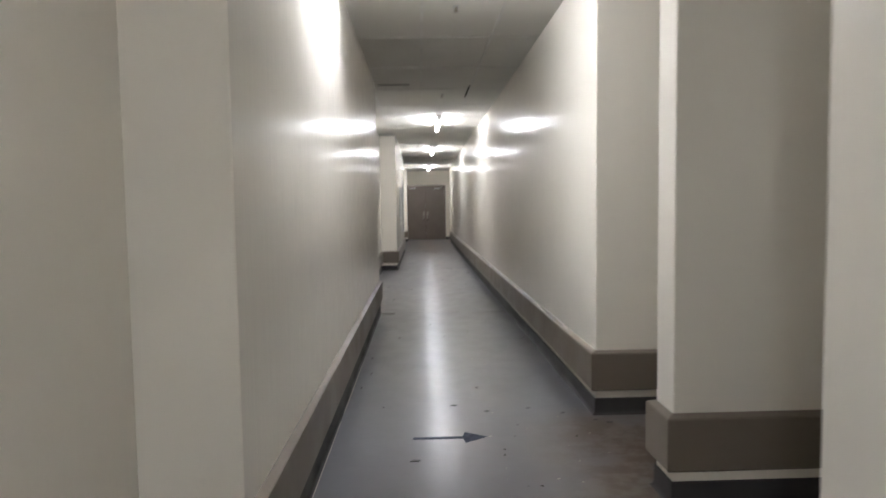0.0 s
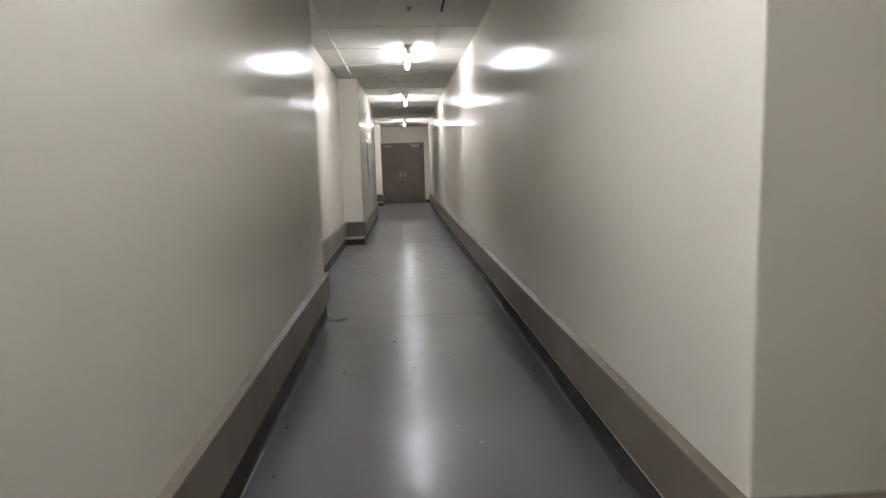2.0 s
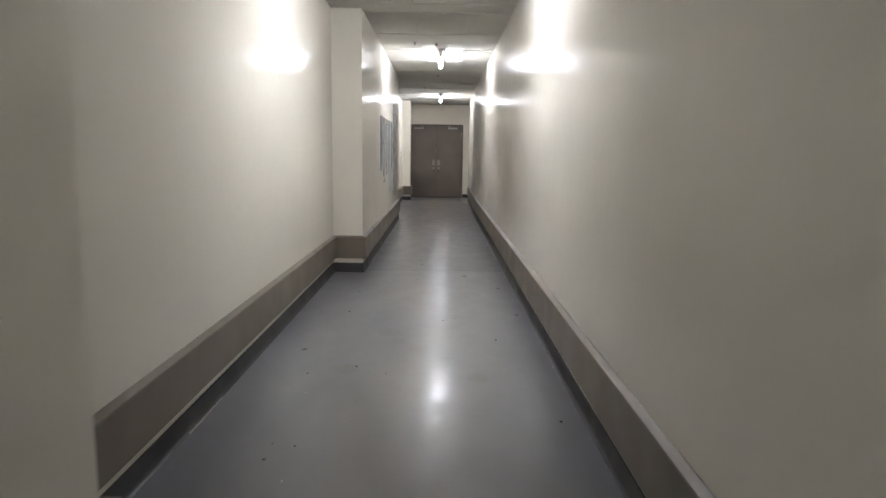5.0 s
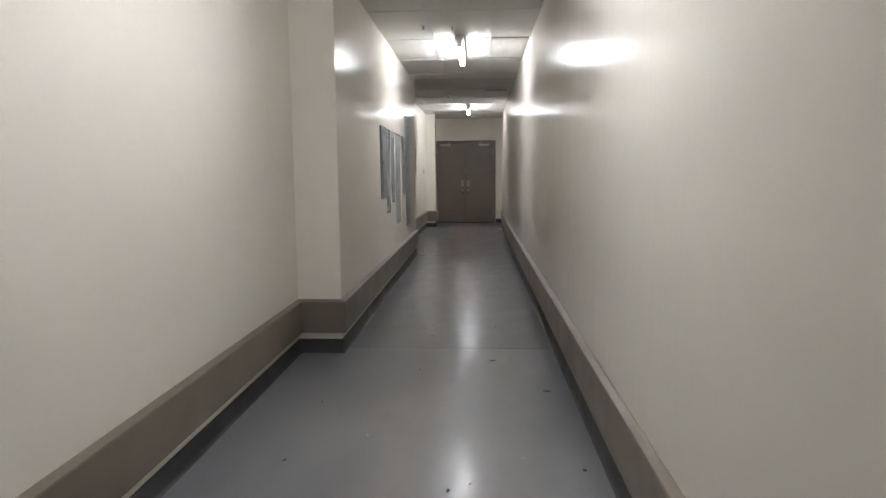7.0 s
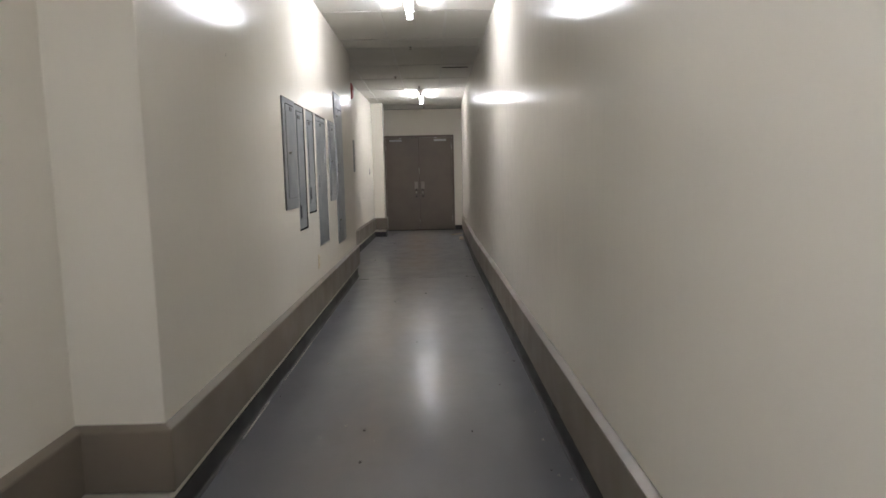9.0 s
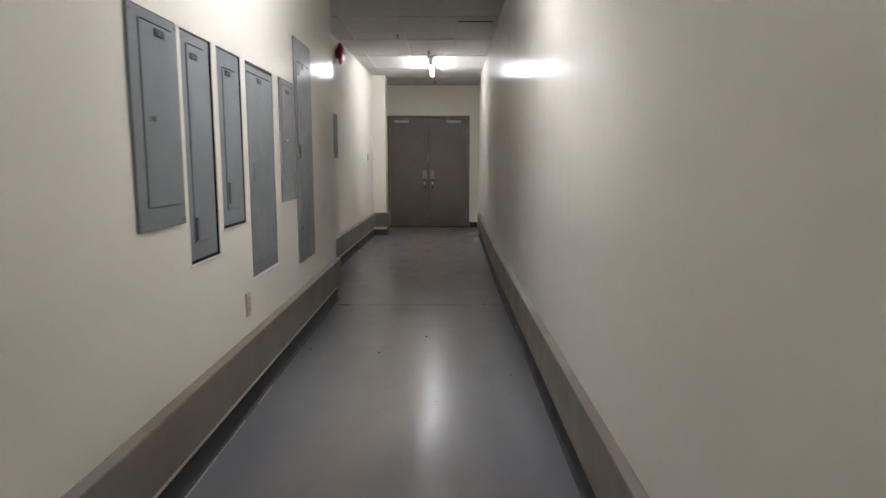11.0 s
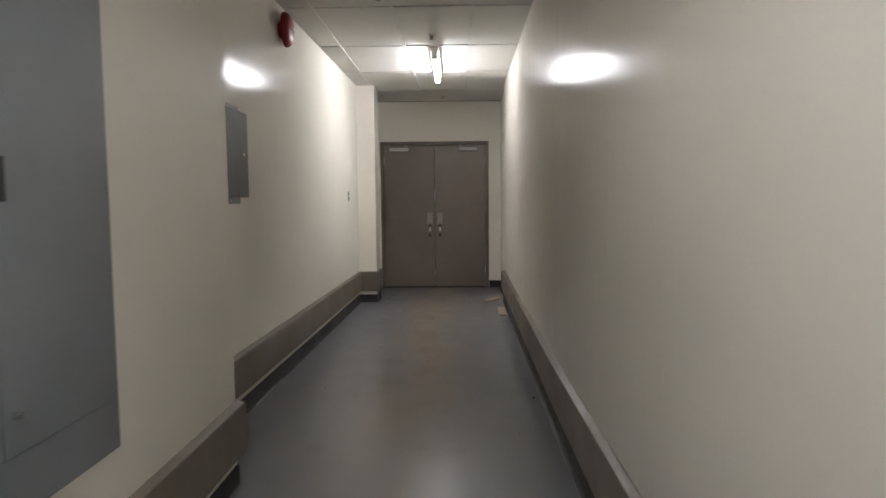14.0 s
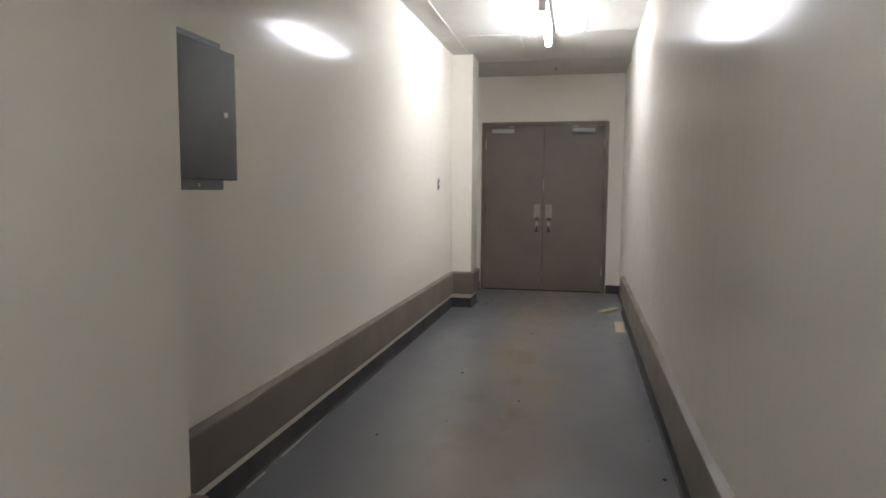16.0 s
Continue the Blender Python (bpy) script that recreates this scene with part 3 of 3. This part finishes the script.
def outlet():
    x, y, z = XW, 16.59, 0.555
    o = empty("wall_outlet", "ivory plastic double socket outlet on the wall", "outlet", at=(x, y, z))
    part("plate", box(x, x + 0.007, y - 0.035, y + 0.035, z - 0.06, z + 0.06, 0.003, seg=2), IVORY, o)
    for dz in (-0.027, 0.027):
        s = part("socket", box(x + 0.007, x + 0.009, y - 0.016, y + 0.016, z + dz - 0.014, z + dz + 0.014, 0.001), IVORY, o)
        for dy in (-0.006, 0.006):
            part("slot", box(x + 0.009, x + 0.0094, y + dy - 0.0012, y + dy + 0.0012, z + dz - 0.003, z + dz + 0.007), BLACK, s)
    part("screw", rod((x + 0.007, y, z), (x + 0.0085, y, z), 0.003, 8), STEEL, o)


outlet()


def light_switch():
    y, z = 23.95, 1.365
    x = -0.875 + (y - 19.28) * 0.075 / 5.34
    s = empty("light_switch", "dull grey double switch plate on the cream wall", "light switch", at=(x, y, z))
    part("plate", box(x - 0.001, x + 0.005, y - 0.036, y + 0.036, z - 0.06, z + 0.06, 0.002), PANEL, s)
    for dz in (-0.028, 0.028):
        part("toggle", box(x + 0.004, x + 0.013, y - 0.005, y + 0.005, z + dz - 0.01, z + dz + 0.01, 0.003), BLACK, s)


light_switch()


# ---------- ceiling fittings ----------
def sprinkler(x, y):
    s = empty("sprinkler_head", "small tarnished metal sprinkler head under the ceiling tiles", "sprinkler", "sprinkler heads", at=(x, y, H))
    part("rose", rod((x, y, H + 0.001), (x, y, H - 0.006), 0.03, 20, r2=0.024), SATIN, s, smooth=True)
    part("stem", rod((x, y, H - 0.006), (x, y, H - 0.02), 0.007, 12), BRONZE, s, smooth=True)
    for dx in (-0.011, 0.011):
        part("yoke", rod((x + dx, y, H - 0.008), (x + dx * 0.4, y, H - 0.033), 0.0025, 8), BRONZE, s, smooth=True)
    part("deflector", rod((x, y, H - 0.033), (x, y, H - 0.036), 0.019, 16), BRONZE, s, smooth=True)


for x, y in ((0.235, 5.05), (0.25, 8.7), (0.2, 15.45), (0.21, 18.88), (0.25, 22.22), (0.28, 25.5), (-0.09, 21.1), (-0.09, 15.4)):
    sprinkler(x, y)


def hook(x, y):
    bm = rod((x, y, H), (x, y, H - 0.03), 0.0025, 8)
    rod((x, y, H - 0.03), (x - 0.012, y, H - 0.042), 0.0025, 8, bm=bm)
    thing("ceiling_hook", bm, STEEL, "small steel hook hanging at the wall edge", "hook", smooth=True)


hook(-0.80, 23.25)
hook(0.99, 19.85)


# ---------- things on the floor ----------
def arrow():
    x0, x1, y = -0.115, 0.30, 3.715
    bm = bmesh.new()
    pts = [(x0, y - 0.017), (0.165, y - 0.017), (0.175, y - 0.085), (x1, y), (0.18, y + 0.085), (0.165, y + 0.017), (x0 + 0.004, y + 0.016)]
    low = [bm.verts.new((a, b, 0.0)) for a, b in pts]
    high = [bm.verts.new((a, b, 0.0012)) for a, b in pts]
    bm.faces.new(high)
    bm.faces.new(low[::-1])
    for i in range(len(pts)):
        bm.faces.new((low[i], low[(i + 1) % len(pts)], high[(i + 1) % len(pts)], high[i]))
    thing("floor_arrow", bm, BLUE, "faded blue arrow painted on the grey floor", "floor marking")


arrow()


def stain(cx, cy, rx, ry, seed, material, label):
    rnd = random.Random(seed)
    bm = bmesh.new()
    c = bm.verts.new((cx, cy, 0.0016))
    ring = []
    for i in range(48):
        a = 2 * math.pi * i / 48
        r = 1 + 0.22 * math.sin(3 * a + seed) + 0.12 * math.sin(7 * a) + rnd.uniform(-0.07, 0.07)
        ring.append(bm.verts.new((cx + rx * r * math.cos(a), cy + ry * r * math.sin(a), 0.001)))
    for i in range(48):
        bm.faces.new((c, ring[i], ring[(i + 1) % 48]))
    thing("floor_stain", bm, material, label, "stain", "floor stains")


def crack(points, width, label):
    """A thin dark split in the floor paint."""
    bm = bmesh.new()
    for (ax, ay), (bx, by) in zip(points, points[1:]):
        d = Vector((bx - ax, by - ay)).normalized() * width / 2
        bm.faces.new([bm.verts.new((px, py, 0.0022)) for px, py in ((ax - d.y, ay + d.x), (ax + d.y, ay - d.x), (bx + d.y * 0.6, by - d.x * 0.6), (bx - d.y * 0.6, by + d.x * 0.6))])
    bmesh.ops.solidify(bm, geom=bm.faces[:], thickness=0.001)
    thing("floor_crack", bm, GAP, label, "crack", "floor cracks")


crack([(-0.55, 8.045), (-0.5, 8.02), (-0.45, 7.975), (-0.38, 7.93)], 0.008, "dark split in the floor paint at a joint")
crack([(-0.5, 19.07), (-0.44, 19.03), (-0.36, 19.04)], 0.003, "dark split in the floor paint at a joint")
stain(-0.46, 7.93, 0.085, 0.05, 5, CHIP, "dark chipped floor paint beside a joint")
stain(-0.44, 19.02, 0.06, 0.03, 6, CHIP, "dark chipped floor paint beside a joint")


def plank(name, x, y, turn, length, width, label, split):
    bm = box(-width / 2, width / 2, -length / 2, length / 2, 0, 0.018, 0.002)
    if split:
        box(width / 2 - 0.012, width / 2 + 0.008, -length / 2 + 0.01, -length / 4, 0.001, 0.014, 0.002, bm=bm)
    ob = thing(name, bm, WOOD, label, "wood offcut", "wood offcuts")
    ob.matrix_world = pose(x, y, 0.0005, 0, 0, turn)


plank("wood_offcut", 0.93, 24.75, -33, 0.36, 0.07, "thin raw softwood strip lying on the floor", False)
plank("wood_offcut", 0.985, 23.85, -2, 0.5, 0.085, "short raw softwood plank lying by the wall", True)


def crumbs():
    rnd = random.Random(21)
    for material, count, name, label in ((DIRT, 70, "grit", "dark grit scattered on the floor"), (CRUMB, 60, "plaster_crumbs", "pale plaster crumbs scattered on the floor")):
        bm = bmesh.new()
        for _ in range(count):
            y = rnd.uniform(3, 25.5)
            edge = rnd.random() < 0.5
            x = (rnd.choice((-0.48, 0.93)) + rnd.uniform(-0.03, 0.06)) if edge else rnd.uniform(-0.45, 0.9)
            s = rnd.uniform(0.003, 0.009)
            own = bmesh.new()
            bmesh.ops.create_icosphere(own, subdivisions=1, radius=s)
            for v in own.verts:
                v.co = (x + v.co.x * rnd.uniform(0.7, 1.5), y + v.co.y * rnd.uniform(0.7, 1.5), s * 0.4 + v.co.z * 0.5)
            join(bm, own)
        for _ in range(count // 3):
            x, y, s = rnd.uniform(0.3, 1.25), rnd.uniform(2.7, 4.2), rnd.uniform(0.002, 0.007)
            if rnd.random() < 0.35 or x > 0.9 and not 3.2 < y < 3.95:
                continue
            own = bmesh.new()
            bmesh.ops.create_icosphere(own, subdivisions=1, radius=s)
            for v in own.verts:
                v.co = (x + v.co.x * rnd.uniform(0.7, 1.8), y + v.co.y * rnd.uniform(0.7, 1.5), s * 0.3 + v.co.z * 0.4)
            join(bm, own)
        thing(name, bm, material, label, "debris", kind="stuff")


crumbs()


def flakes():
    rnd = random.Random(12)
    bm = bmesh.new()
    spots = [(0.35, 4.16), (0.81, 4.09), (0.61, 4.2), (0.14, 4.29), (0.33, 4.69), (1.05, 3.9), (0.98, 3.95), (-0.1, 3.4), (0.54, 13.22), (-0.45, 24.9), (-0.4, 25.2), (0.85, 12.6), (-0.6, 10.6)]
    for x, y in spots:
        size, turn = rnd.uniform(0.009, 0.02), rnd.uniform(0, 6.3)
        top = []
        for k in range(7):
            a = turn + 2 * math.pi * k / 7
            q = size * rnd.uniform(0.5, 1.2)
            top.append((x + 1.4 * q * math.cos(a), y + 0.8 * q * math.sin(a)))
        low = [bm.verts.new((a, b, 0.0006)) for a, b in top]
        high = [bm.verts.new((a, b, rnd.uniform(0.002, 0.005))) for a, b in top]
        bm.faces.new(high)
        bm.faces.new(low[::-1])
        for k in range(7):
            bm.faces.new((low[k], low[(k + 1) % 7], high[(k + 1) % 7], high[k]))
    thing("paint_flakes", bm, CHIP, "dark curled flakes of floor paint", "debris", kind="stuff")


flakes()


def scuffs():
    rnd = random.Random(33)
    for material, count, name, label in ((DIRT, 9, "scuff_marks", "thin dark scuffs on the cream wall paint"), (WHITE, 9, "scratch_marks", "pale scratches on the cream wall paint")):
        bm = bmesh.new()
        for _ in range(count):
            east = rnd.random() < 0.5
            y, z = rnd.uniform(4.6, 24), rnd.uniform(0.7, 1.9)
            if east:
                x = 1.005 + 0.015 * (y - 4.05) / 15.95 if y < 20 else 1.02 + 0.055 * (y - 20) / 4.7
            else:
                x = -0.575 if y < 8 else -0.875 if y < 13.3 else -0.556 if y < 15.3 else None
                if x is None:
                    continue
            s = -1 if east else 1
            length, w, a = rnd.uniform(0.006, 0.02), rnd.uniform(0.0008, 0.002), rnd.uniform(-1.5, 1.5)
            dy, dz = math.cos(a) * length, math.sin(a) * length
            ny, nz = -math.sin(a) * w, math.cos(a) * w
            pts = [(y - dy, z - dz), (y - dy * 0.3 - ny, z - dz * 0.3 - nz), (y + dy, z + dz), (y + dy * 0.2 + ny, z + dz * 0.2 + nz)]
            bm.faces.new([bm.verts.new((x + s * 0.0012, p, q)) for p, q in pts])
        thing(name, bm, material, label, "scuffs", kind="stuff")


scuffs()
